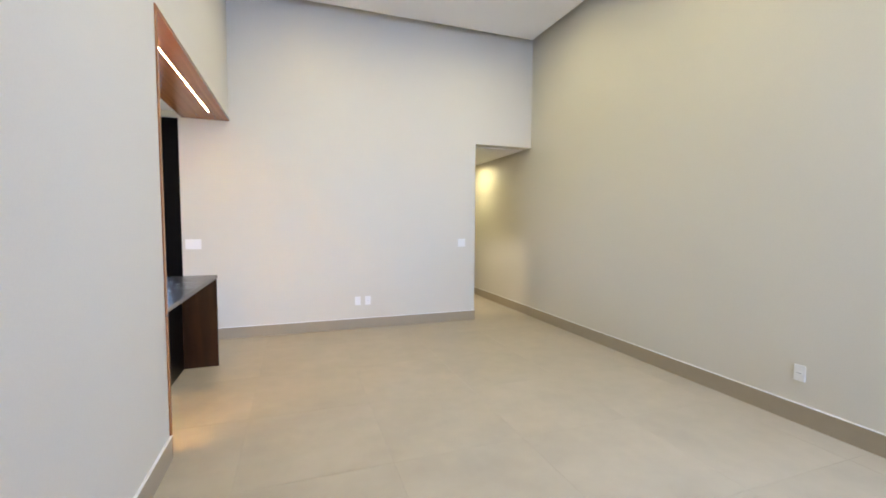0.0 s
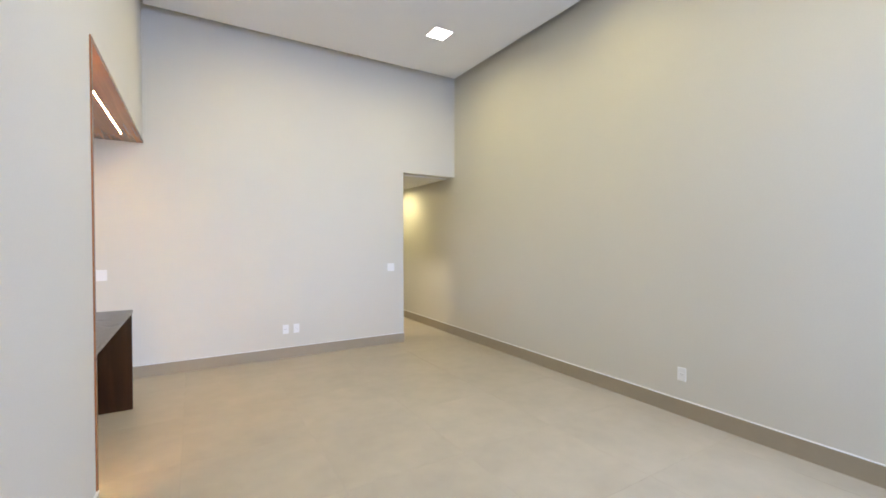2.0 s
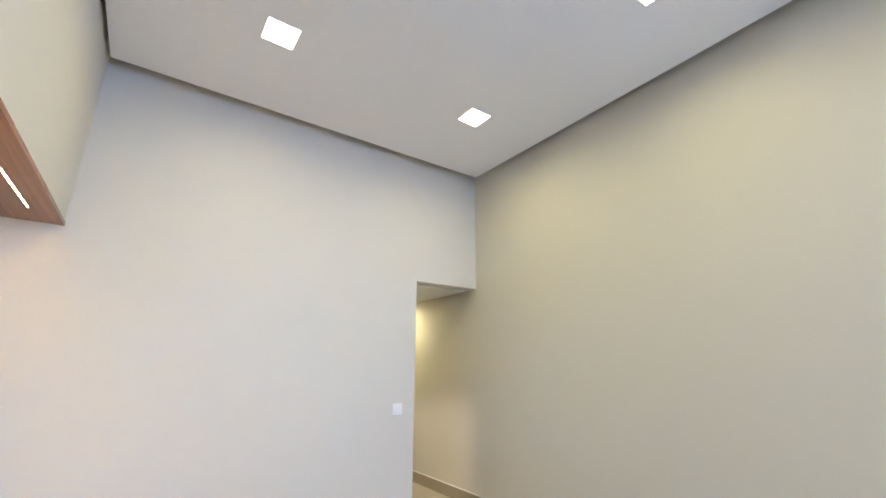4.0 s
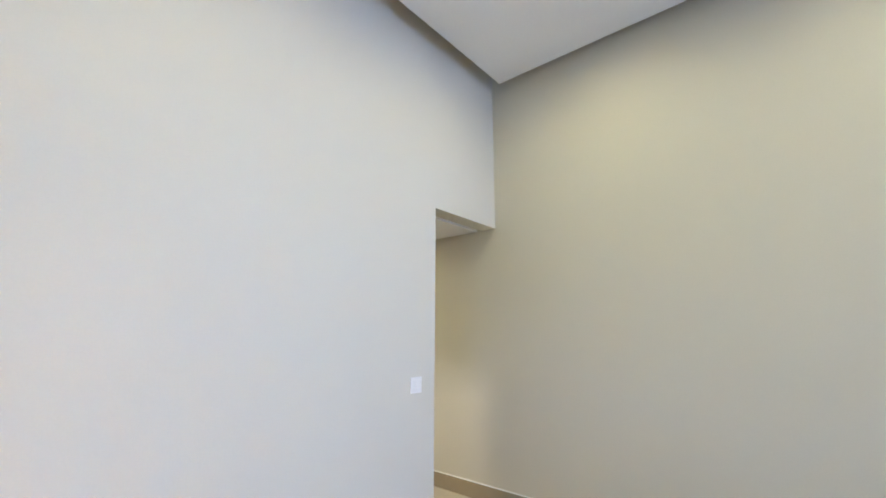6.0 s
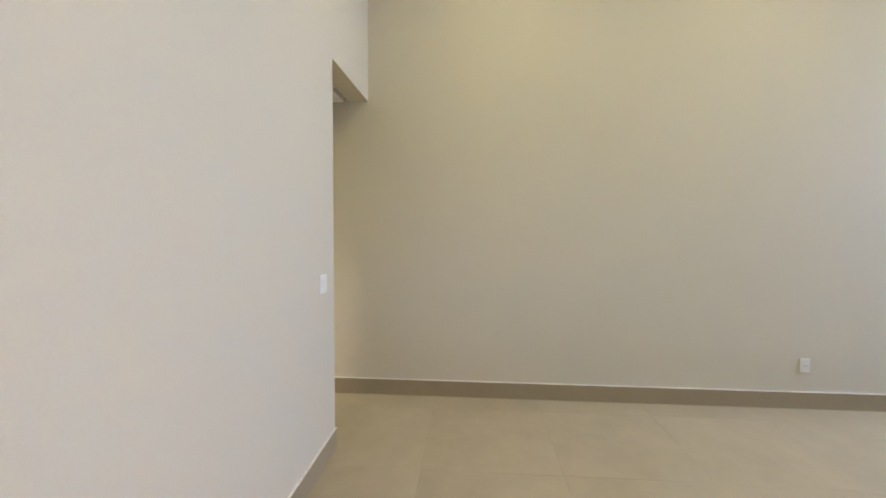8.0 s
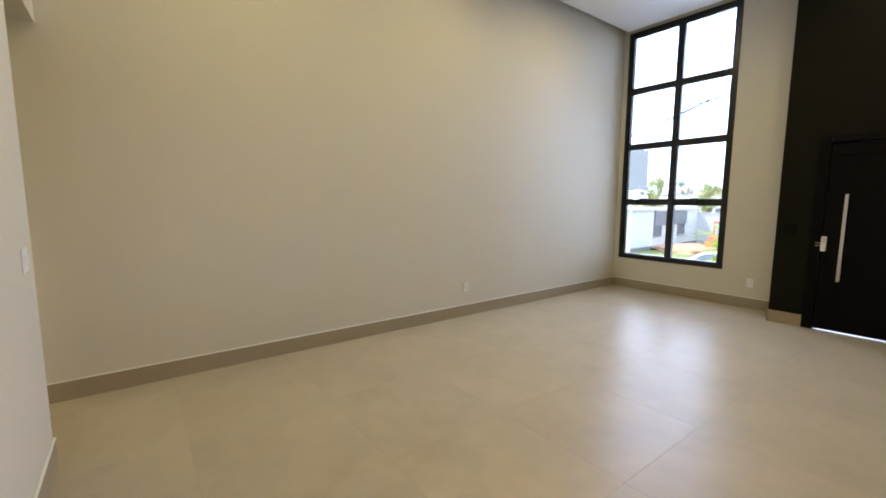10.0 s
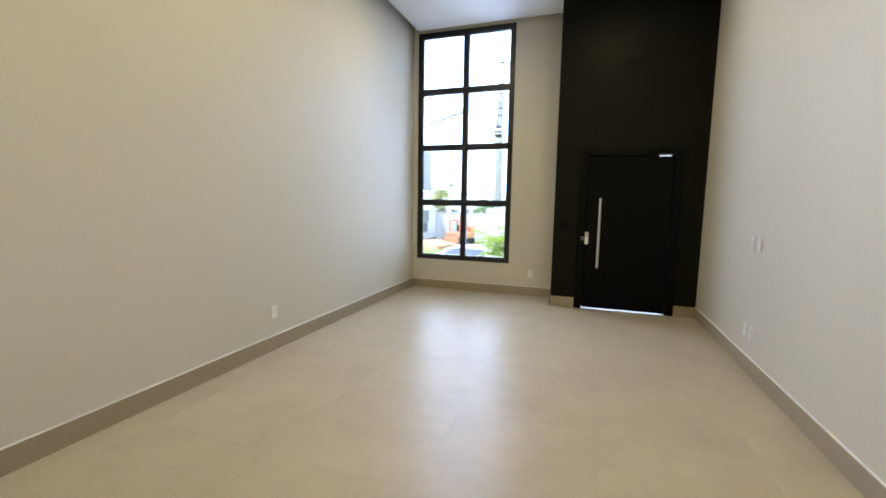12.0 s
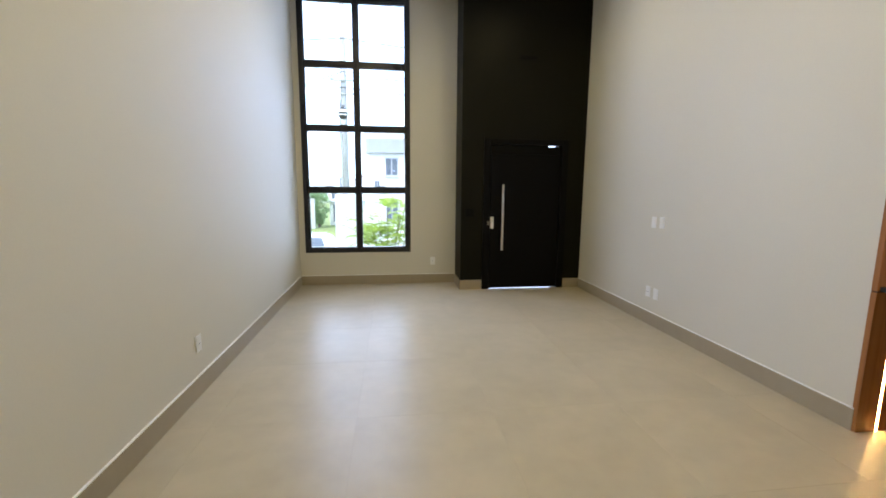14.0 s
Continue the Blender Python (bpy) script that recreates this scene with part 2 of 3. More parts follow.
structure("wall_passage_end", box(COR_X - 0.15, 0.0, 4.6, 4.75, -0.12, 2.9), PAINT, "greige painted passage end wall", "wall")
structure("ceiling_passage", box(COR_X + 0.012, -0.03, COR_T + 0.035, 4.6, 2.574, 2.62), WHITE, "white lowered passage ceiling", "ceiling")
structure("ceiling_passage_slab", box(COR_X, 0.0, COR_T, 4.6, 2.75, 2.9), WHITE, "plaster slab of the passage", "ceiling")

# kitchen behind the portal, closed by plain walls; its wide window is unseen, added for daylight
structure("wall_kitchen_near", box(W - 0.15, -8.2, -5.4, -5.55, -0.12, 2.9), PAINT, "greige painted kitchen wall", "wall")
bm = box(-8.05, -8.2, -5.4, -3.95, -0.12, 2.9)
bm_box(bm, -8.05, -8.2, -3.95, -1.25, -0.12, 0.3)
bm_box(bm, -8.05, -8.2, -3.95, -1.25, 2.3, 2.9)
bm_box(bm, -8.05, -8.2, -1.25, 0.0, -0.12, 2.9)
structure("wall_kitchen_far", bm, PAINT, "greige painted kitchen wall with an assumed window opening, out of view", "wall")
structure("ceiling_kitchen", box(W - 0.15, -8.2, -5.55, 0.0, 2.70, 2.92), WHITE, "white kitchen ceiling", "ceiling")

# skirting: tile strips with a pale bead on top
SK = 0.139
for nm, b in (("baseboard_long", (0.0, -0.012, L + 0.012, 4.58)), ("baseboard_back", (COR_X - 0.0, -4.66, -0.012, 0.0)),
              ("baseboard_front", (-0.012, -2.335, L, L + 0.012)), ("baseboard_left", (W, W + 0.012, EY + 0.014, PY + 0.01)),
              ("baseboard_reveal", (COR_X, COR_X + 0.012, 0.0, COR_T)), ("baseboard_passage", (COR_X, COR_X + 0.012, 1.22, 4.58)),
              ("baseboard_entry", (-2.323, -2.335, L + 0.012, EY + 0.012)), ("baseboard_entry_front", (-2.323, -2.651, EY, EY + 0.012)),
              ("baseboard_entry_end", (-3.890, W + 0.012, EY, EY + 0.012))):
    structure(nm, box(*b, -0.011, SK, 0.0015), SKIRT, "beige porcelain skirting tile", "skirting")
for nm, b in (("trim_long", (0.0, -0.014, L + 0.014, 4.58)), ("trim_back", (COR_X + 0.002, -4.66, -0.014, 0.0)),
              ("trim_front", (-0.014, -2.335, L, L + 0.014)), ("trim_left", (W, W + 0.014, EY + 0.014, PY + 0.01))):
    structure(nm, box(*b, SK, SK + 0.008, 0.002), BEAD, "pale sealant line on top of the skirting", "trim")


# ---- tall street window ----
window = tagged(new("window_1"), "tall black aluminium window with eight panes", "window", kind="structure")
FW, FY0, FY1 = 0.062, L + 0.006, L - 0.070
for nm, b in (("window_frame", (WX0, WX0 - FW, WZ0, WZ1)), ("window_frame", (WX1, WX1 + FW, WZ0, WZ1)),
              ("window_frame", (WX0 - FW, WX1 + FW, WZ0, WZ0 + FW)), ("window_frame", (WX0 - FW, WX1 + FW, WZ1 - FW, WZ1)),
              ("mullion", (-0.852, -0.904, WZ0 + FW, WZ1 - FW))):
    part(nm, box(b[0], b[1], FY0, FY1, b[2], b[3], 0.004), ALU, window)
ZR = (WZ0 + FW, 1.426, 2.310, 3.190, WZ1 - FW)
XR = ((WX0 - FW, -0.852), (-0.904, WX1 + FW))
for z in ZR[1:4]:
    for a, b in XR:
        part("transom", box(a, b, FY0 - 0.004, FY1, z - 0.027, z + 0.027, 0.004), ALU, window)
for i in range(4):
    for a, b in XR:
        z0, z1 = ZR[i] + (0.027 if i else 0), ZR[i + 1] - (0.027 if i < 3 else 0)
        pane = part("pane", box(a, b, L - 0.036, L - 0.042, z0, z1), GLASS, window, "clear glass pane")
        pane.visible_shadow = False
        s = 0.022
        bm = box(a, b, L - 0.008, L - 0.060, z0, z0 + s)
        bm_box(bm, a, b, L - 0.008, L - 0.060, z1 - s, z1)
        bm_box(bm, a, a - s, L - 0.008, L - 0.060, z0 + s, z1 - s)
        bm_box(bm, b + s, b, L - 0.008, L - 0.060, z0 + s, z1 - s)
        part("sash", bm, ALU, window)
for x in (-0.445, -1.20):
    bm = box(x - 0.022, x + 0.022, L + 0.034, L + 0.002, 1.431, 1.480, 0.004)
    bm_box(bm, x - 0.075, x + 0.03, L + 0.049, L + 0.032, 1.466, 1.484, 0.005)
    part("latch", bm, ALU, window, "black window latch")


# ---- entrance: dark panel with the door ----
bm = box(-2.335, -2.652, EY, L + 0.001, 0.139, TOP)
bm_box(bm, -2.652, -3.886, EY, L + 0.001, 2.152, TOP)
bm_box(bm, -3.886, W, EY, L + 0.001, 0.139, TOP)
bm_box(bm, -2.335, -2.652, EY - 0.001, L + 0.001, -0.011, 0.139)
bm_box(bm, -3.886, W, EY - 0.001, L + 0.001, -0.011, 0.139)
structure("wall_entry_panel", bm, DARK, "dark brown-black lacquered entrance panel", "wall panel")

door = tagged(new("door_1"), "black entrance door with a steel bar handle, closed", "door", kind="structure")
for b in ((-2.652, -2.753, 0.0, 2.152), (-3.785, -3.886, 0.0, 2.152), (-2.753, -3.785, 2.076, 2.152)):
    part("door_frame", box(b[0], b[1], EY + 0.022, EY - 0.12, b[2], b[3], 0.004), DOOR, door)
part("door_stop", box(-2.753, -3.61, EY - 0.05, EY - 0.10, 2.03, 2.076), DOOR, door)
part("door_stop", box(-3.754, -3.785, EY - 0.05, EY - 0.10, 0.03, 2.076), DOOR, door)
part("door_stop", box(-2.753, -2.787, EY - 0.05, EY - 0.10, 0.03, 2.03), DOOR, door)
part("door_leaf", box(-2.758, -3.780, EY + 0.006, EY - 0.048, 0.016, 2.052, 0.004), DOOR, door)
part("door_rail", box(-2.758, -3.780, EY + 0.006, EY + 0.012, 1.94, 1.946, 0.001), DOOR, door)
bar = part("bar_handle", box(-2.913, -2.943, EY + 0.052, EY + 0.072, 0.58, 1.52, 0.004), STEEL, door, "brushed steel bar handle")
for z in (0.70, 1.38):
    part("standoff", cyl((-2.928, EY + 0.005, z), (-2.928, EY + 0.055, z), 0.009), STEEL, bar)
lock = part("door_lock", box(-2.755, -2.802, EY + 0.022, EY + 0.055, 0.895, 1.06, 0.008), PLATE, door, "pale grey electronic lock")
part("keypad", box(-2.764, -2.794, EY + 0.055, EY + 0.057, 0.99, 1.05, 0.001), STEEL, lock)
for z in (0.955, 0.985):
    part("bolt", cyl((-2.755, EY + 0.034, z), (-2.707, EY + 0.034, z), 0.006, sides=12), STEEL, lock)
part("threshold", box(-2.753, -3.785, EY + 0.0, EY - 0.12, -0.011, 0.002), STEEL, door)


# ---- plates on the walls ----
def plate(name, m, label, category, kind="outlet", w=0.075, h=0.118, mat=None, group=""):
    """A wall plate in its own x (across), z (up), its face towards -y."""
    mat = mat or PLATE
    ob = thing(name, label=label, category=category, group=group)
    part("cover", box(-w / 2, w / 2, -0.008, 0.0, -h / 2, h / 2, 0.003), mat, ob)
    if kind == "outlet":
        part("socket", box(-0.021, 0.021, -0.0105, -0.008, -0.013, 0.013, 0.004), mat, ob)
        for x in (-0.0095, 0.0, 0.0095):
            part("hole", cyl((x, -0.0115, -0.003 if x == 0 else 0), (x, -0.010, -0.003 if x == 0 else 0), 0.0024, sides=10), SLOT, ob)
    elif kind == "switch":
        k = 2 if w > 0.1 else 1
        for i in range(k):
            x = (i - (k - 1) / 2) * 0.05
            part("rocker", box(x - 0.022, x + 0.022, -0.0125, -0.008, -0.024, 0.024, 0.002), mat, ob)
    elif kind == "blank":
        part("insert", box(-0.024, 0.024, -0.0095, -0.008, -0.045, 0.045, 0.001), mat, ob)
    ob.matrix_world = m
    return ob


plate("wall_outlet", pose(0, -3.700, 0.368, 0, 0, -90), "white socket plate low on the greige wall", "outlet")
plate("wall_outlet", pose(-2.502, 0, 0.380), "white socket plate low on the greige wall", "outlet", group="pair of sockets")
plate("wall_outlet", pose(-2.638, 0, 0.380), "white socket plate low on the greige wall", "outlet", group="pair of sockets")
plate("wall_outlet", pose(-1.983, L, 0.345, 0, 0, 180), "white socket plate beside the tall window", "outlet")
plate("wall_outlet", pose(W, -4.846, 0.356, 0, 0, 90), "white socket plate low on the greige wall", "outlet")
plate("blank_plate", pose(W, -4.714, 0.354, 0, 0, 90), "white blank plate beside a socket", "cover plate", "blank")
plate("light_switch", pose(W, -4.836, 1.114, 0, 0, 90), "white switch plate on the greige wall", "switch", "switch")
plate("blank_plate", pose(W, -4.704, 1.118, 0, 0, 90), "white blank plate beside a switch", "cover plate", "blank")
plate("light_switch", pose(-1.137, 0, 1.150), "square white switch plate beside the passage", "switch", "switch", 0.115, 0.115)
plate("light_switch", pose(-4.552, 0, 1.168), "wide white switch plate on the kitchen wall", "switch", "switch", 0.165, 0.118)
plate("light_switch", pose(-2.465, EY, 1.118, 0, 0, 180), "black switch plate on the dark panel", "switch", "switch", 0.115, 0.115, BLACKPL)
plate("blank_plate", pose(-3.25, EY, 3.245, 0, 0, 180), "long dark blank plate high on the dark panel", "cover plate", "none", 0.24, 0.05, DOOR)


# ---- ceiling lamps ----
def downlight(x, y, z, s=0.25, power=LAMP_W, wide=165, colour=(1.0, 0.87, 0.36)):
    ob = thing("ceiling_light", (x, y, z), "square white LED panel set in the ceiling", "ceiling light", "square ceiling lights")
    h, f = s / 2, 0.006
    bm = box(-h, h, -h, -h + f, -0.006, 0.004)
    bm_box(bm, -h, h, h - f, h, -0.006, 0.004)
    bm_box(bm, -h, -h + f, -h + f, h - f, -0.006, 0.004)
    bm_box(bm, h - f, h, -h + f, h - f, -0.006, 0.004)
    part("frame", bm, WHITE, ob)
    part("diffuser", box(-h + f, h - f, -h + f, h - f, -0.003, 0.004), PANEL_GLOW, ob, "glowing warm white diffuser")
    la = bpy.data.lights.new("lamp", "AREA")
    la.shape, la.size, la.energy, la.color, la.spread = "SQUARE", s - 2 * f, power, colour, radians(wide)
    lo = new("lamp", la)
    lo.parent = ob
    lo.location = (0, 0, -0.010)
    return ob


first = downlight(-1.035, -1.262, H)
for x, y in ((-2.995, -1.262), (-1.035, -3.185), (-2.995, -3.185), (-1.035, -5.11), (-2.995, -5.11)):
    copy_thing(first, pose(x, y, H))
downlight(-0.40, 1.65, 2.574, 0.2, LAMP_W * 1.0, 165)
downlight(-1.62, 0.62, 2.600, 0.25, LAMP_W * 2.8, 180, (1.0, 0.86, 0.62))


# ---- wooden portal, bar counter, kitchen door ----
PX = -4.63
CT = 0.909                     # top of the bar counter
portal = thing("wooden_portal", (W, PY, 0), "varnished brown wooden portal with LED strips", "portal")


def under(ob, parent):
    """Ties a mesh given in world places to a parent that stands elsewhere."""
    ob.parent = parent
    ob.matrix_parent_inverse = parent.matrix_world.inverted()
    return ob


LX, LH, LS = -4.287, 0.009, 0.004
JY = PY + 0.03
SZ = PH - 0.03
for nm, b, mt in (("soffit", (W + 0.008, LX + LS, PY, -0.002, SZ, PH), WOOD), ("soffit", (LX - LS, PX, PY, -0.002, SZ, PH), WOOD),
                  ("soffit_end", (LX + LS, LX - LS, -0.37, -0.002, SZ, PH), WOOD),
                  ("jamb", (W + 0.008, LX + LH, PY, JY, 0, CT - 0.036), WOODV), ("jamb", (LX - LH, PX, PY, JY, 0, CT - 0.036), WOODV),
                  ("jamb", (W + 0.008, LX + LH, PY, JY, CT - 0.028, SZ), WOODV), ("jamb", (LX - LH, PX, PY, JY, CT - 0.028, SZ), WOODV),
                  ("seam", (W + 0.004, LX + LH, PY, JY - 0.003, CT - 0.036, CT - 0.028), WALNUT), ("seam", (LX - LH, PX, PY, JY - 0.003, CT - 0.036, CT - 0.028), WALNUT)):
    under(part(nm, box(*b), mt), portal)
under(part("led_strip", box(LX + LS, LX - LS, JY - 0.004, -0.37, SZ + 0.004, SZ + 0.012), STRIP_GLOW, label="glowing warm LED strip"), portal)
under(part("led_strip", box(LX + LH, LX - LH, JY - 0.012, JY - 0.004, 0.0, SZ), STRIP_GLOW, label="glowing warm LED strip"), portal)
under(part("led_backing", box(LX + LH, LX - LH, PY, JY - 0.012, 0, PH), WOODV), portal)

bar_counter = thing("bar_counter", (-4.3, -1.8, 0), "dark granite bar counter with a walnut end panel", "counter")
under(part("countertop", box(-4.148, -4.76, JY + 0.002, -1.000, CT - 0.03, CT, 0.003), STONE), bar_counter)
under(part("end_panel", box(-4.155, -4.76, -1.032, -1.003, 0.0, CT - 0.03, 0.002), WALNUT), bar_counter)
under(part("front_panel", box(-4.455, -4.475, JY + 0.002, -1.032, 0.0, CT - 0.03), DOOR, label="black panel set back under the top"), bar_counter)

kd = tagged(new("door_2"), "black framed glass door of the kitchen", "door", kind="structure")
part("door_frame", box(-4.672, -4.87, 0.02, 0.10, 0, 2.628, 0.004), DOOR, kd)
part("door_frame", box(-5.52, -5.6, 0.02, 0.10, 0, 2.628, 0.004), ALU, kd)
part("door_frame", box(-4.87, -5.52, 0.02, 0.10, 2.54, 2.628, 0.004), ALU, kd)
gl = part("pane", box(-4.87, -5.52, 0.055, 0.063, 0, 2.54), GLASS, kd)
gl.visible_shadow = False


# ---- outside: street front, gardens, houses over the road ----
GZ = -1.6
GRASS = material("lawn_ground", (0.16, 0.20, 0.06), 0.95, spots=0.35, spot_size=0.5, grain=0.3, grain_size=14, bump=0.02, bump_size=25)
EARTH = material("orange_earth", (0.45, 0.26, 0.16), 0.95, spots=0.2, spot_size=1.5, grain=0.2, grain_size=12, bump=0.03, bump_size=9)
ASPHALT = material("asphalt", (0.055, 0.055, 0.055), 0.9, spots=0.15, grain=0.2, grain_size=60, bump=0.004)
PAVING = material("concrete_paving", (0.42, 0.41, 0.39), 0.85, spots=0.1, grain=0.08, bump=0.003)
WHITEWALL = material("white_render", (0.80, 0.80, 0.79), 0.85, spots=0.05, spot_size=0.6, grain=0.04, bump=0.004)
GREYWALL = material("grey_render", (0.52, 0.52, 0.54), 0.85, spots=0.06, spot_size=0.6, grain=0.04, bump=0.004)
DARKGREY = material("slate_grey_cladding", (0.17, 0.18, 0.20), 0.6, spots=0.08, grain=0.05, bump=0.002)
ROOFTILE = material("clay_roof", (0.40, 0.26, 0.20), 0.85, spots=0.15, grain=0.15, grain_size=8, bump=0.01)
FACADE = material("pale_slate_cladding", (0.38, 0.375, 0.39), 0.6, spots=0.08, grain=0.05, bump=0.002)
LIGHTGREY = material("pale_grey_render", (0.60, 0.60, 0.63), 0.85, spots=0.05, spot_size=0.6, grain=0.04, bump=0.004)
CONCRETE = material("pole_concrete", (0.43, 0.42, 0.41), 0.85, spots=0.1, spot_size=2, grain=0.08, bump=0.003)
DARKGLASS = material("far_window_glass", (0.12, 0.14, 0.17), 0.1, spots=0.05, bump=0)
BARK = material("bark", (0.14, 0.10, 0.07), 0.9, spots=0.2, grain=0.2, bump=0.01, bump_size=30)
LEAF = material("bright_green_leaf", (0.38, 0.50, 0.11), 0.5, spots=0.2, spot_size=3, grain=0.1, per_piece=0.15, bump=0)
def leafy(m, share):
    """Lets part of the light through a leaf."""
    n, l = m.node_tree.nodes, m.node_tree.links
    b, o = n["Principled BSDF"], n["Material Output"]
    tr, mx = n.new("ShaderNodeBsdfTranslucent"), n.new("ShaderNodeMixShader")
    src = b.inputs["Base Color"].links[0].from_socket
    l.new(src, tr.inputs["Color"])
    mx.inputs[0].default_value = share
    l.new(b.outputs[0], mx.inputs[1])
    l.new(tr.outputs[0], mx.inputs[2])
    l.new(mx.outputs[0], o.inputs["Surface"])
    return m


LEAF2 = material("tree_leaf", (0.42, 0.43, 0.19), 0.6, spots=0.3, spot_size=0.6, grain=0.2, grain_size=5, bump=0)
# greyed leaf of the far trees: distance haze is put into its colour
LEAF3 = material("hazed_far_leaf", (0.27, 0.31, 0.25), 0.6, spots=0.2, spot_size=0.6, grain=0.2, grain_size=5, bump=0)
LEAF4 = material("deep_green_leaf", (0.24, 0.36, 0.17), 0.6, spots=0.3, spot_size=0.8, grain=0.2, grain_size=5, bump=0)
for lm in (LEAF3, LEAF4):
    leafy(lm, 0.4)
leafy(LEAF, 0.45)
leafy(LEAF2, 0.4)
CARPAINT = material("white_car_paint", (0.75, 0.75, 0.75), 0.2, spots=0.02, grain=0.01, bump=0, coat=0.6)
RUBBER = material("tyre_rubber", (0.02, 0.02, 0.02), 0.85, bump=0.002)
ORANGE = material("orange_machine_paint", (0.66, 0.25, 0.14), 0.45, spots=0.12, spot_size=3, grain=0.08, bump=0.001)
BANDGREY = material("mid_grey_render", (0.36, 0.365, 0.375), 0.85, spots=0.05, grain=0.04, bump=0.003)
CABLE = material("cable_black", (0.04, 0.04, 0.045), 0.7, bump=0)
GLOBE = material("dark_cast_metal", (0.03, 0.03, 0.033), 0.5, metal=0.2, bump=0.001)
LAMPGREY = material("grey_cast_metal", (0.10, 0.10, 0.11), 0.5, metal=0.4, bump=0.001)

# the ground falls from the house to the road and runs on to the horizon
strips = ((-7.271, -0.15), (-9.0, -0.2), (-11.0, -0.75), (-12.9, -1.55), (-15.2, -2.2), (-22.0, -2.2), (-24.0, GZ), (-40.0, GZ), (-90.0, -2.0), (-400.0, -3.0), (-2500.0, -3.0))
bm = bmesh.new()
xs = (-2500, -300, -60, -20, -8, 0, 8, 20, 60, 300, 2500)
rows_v = [[bm.verts.new((x, y, z)) for x in xs] for y, z in strips]
for r0, r1 in zip(rows_v, rows_v[1:]):
    for i in range(len(xs) - 1):
        bm.faces.new((r0[i], r0[i + 1], r1[i + 1], r1[i]))
back = [bm.verts.new((x, 2500, -0.15)) for x in xs]
for i in range(len(xs) - 1):
    bm.faces.new((back[i], back[i + 1], rows_v[0][i + 1], rows_v[0][i]))
bmesh.ops.recalc_face_normals(bm, faces=bm.faces)
structure("ground", bm, GRASS, "grassy plots falling away to the road", "ground")
structure("road", box(-300, 300, -15.0, -21.8, -2.3, -2.12), ASPHALT, "grey asphalt road", "road")
structure("pavement", box(-60, 60, -12.9, -14.95, GZ - 0.7, GZ + 0.03, 0.02), PAVING, "pale concrete pavement with a kerb", "pavement")
structure("pavement_far", box(-60, 3.0, -21.9, -23.6, GZ - 0.7, GZ + 0.04, 0.02), PAVING, "pale concrete pavement over the road", "pavement")
structure("yard", box(-4.5, 0.4, -7.28, -8.6, -0.3, -0.10), PAVING, "pale paving in front of the house", "pavement")

# unseen paving and wall, added to give the glossy soffit a bright reflection
structure("patio", box(-12.0, -3.46, 0.171, 9.0, -0.3, -0.02), PAVING, "pale paving assumed behind the kitchen door, out of view", "pavement")
structure("wall_garden", box(-12.0, -3.46, 9.0, 9.15, -0.3, 2.2), WHITEWALL, "unseen white wall added behind the patio as a bright backdrop", "wall")

# heap of earth
bm = bmesh.new()
bmesh.ops.create_icosphere(bm, subdivisions=4, radius=1.0)
for v in bm.verts:
    k = 1 + 0.25 * noise.noise(v.co * 2.2)
    v.co = Vector((v.co.x * 1.9 * k, v.co.y * 1.8 * k, max(v.co.z, -0.2) * 0.45 * k))
heap = tagged(part("earth_heap", bm, EARTH), "heap of orange earth on the grass plot", "earth heap", kind="stuff")
heap.location = (7.3, -27.6, GZ)
smooth(heap)

# grey cladding box on the street front
structure("trim_facade_box", box(0.2, 1.6, -7.27, -8.42, 1.66, 2.40, 0.01), FACADE, "slate grey cladding box on the street front", "facade box")


def house_window(parent, x, z, w, h, y, frame_mat=None):
    """A window in a wall that faces +y in the house's own axes."""
    win = part("window", box(x - w / 2, x + w / 2, y - 0.06, y + 0.02, z, z + h), DARKGLASS, parent, "dark glass window")
    f = 0.06
    bm = box(x - w / 2 - f, x + w / 2 + f, y - 0.02, y + 0.05, z - f, z)
    bm_box(bm, x - w / 2 - f, x + w / 2 + f, y - 0.02, y + 0.05, z + h, z + h + f)
    bm_box(bm, x - w / 2 - f, x - w / 2, y - 0.02, y + 0.05, z, z + h)
    bm_box(bm, x + w / 2, x + w / 2 + f, y - 0.02, y + 0.05, z, z + h)
    bm_box(bm, x - 0.02, x + 0.02, y, y + 0.04, z, z + h)
    part("frame", bm, frame_mat or DARKGREY, win)
    part("sill", box(x - w / 2 - 0.1, x + w / 2 + 0.1, y, y + 0.10, z - f - 0.05, z - f), PAVING, win)
    return win


# white two-storey house over the road
wh = thing("white_house", (-4.95, -24.0, GZ), "white modern two-storey house with a grey parapet band", "house")
part("wall", box(-5, 5, -9, 0, 0, 6.2), WHITEWALL, wh)
part("roof", box(-5.15, 5.15, -9.1, 0.15, 6.2, 6.34), GREYWALL, wh)
part("parapet", box(-4.2, 4.9, 0.0, 0.25, 4.97, 5.72), BANDGREY, wh, "light grey parapet band")
part("canopy", box(-5.0, 2.4, 0.0, 1.1, 2.75, 2.95), GREYWALL, wh)
for x, z, w, h in ((3.55, 3.78, 0.62, 0.9), (1.2, 3.6, 1.2, 1.1), (-2.4, 3.6, 1.6, 1.1), (3.55, 1.35, 0.62, 1.1), (4.35, 2.95, 0.22, 0.5), (1.75, 0.4, 0.55, 2.2)):
    house_window(wh, x, z, w, h, 0.0, GREYWALL)
part("door", box(-1.2, -0.2, -0.05, 0.04, 0, 2.2), DARKGREY, wh)

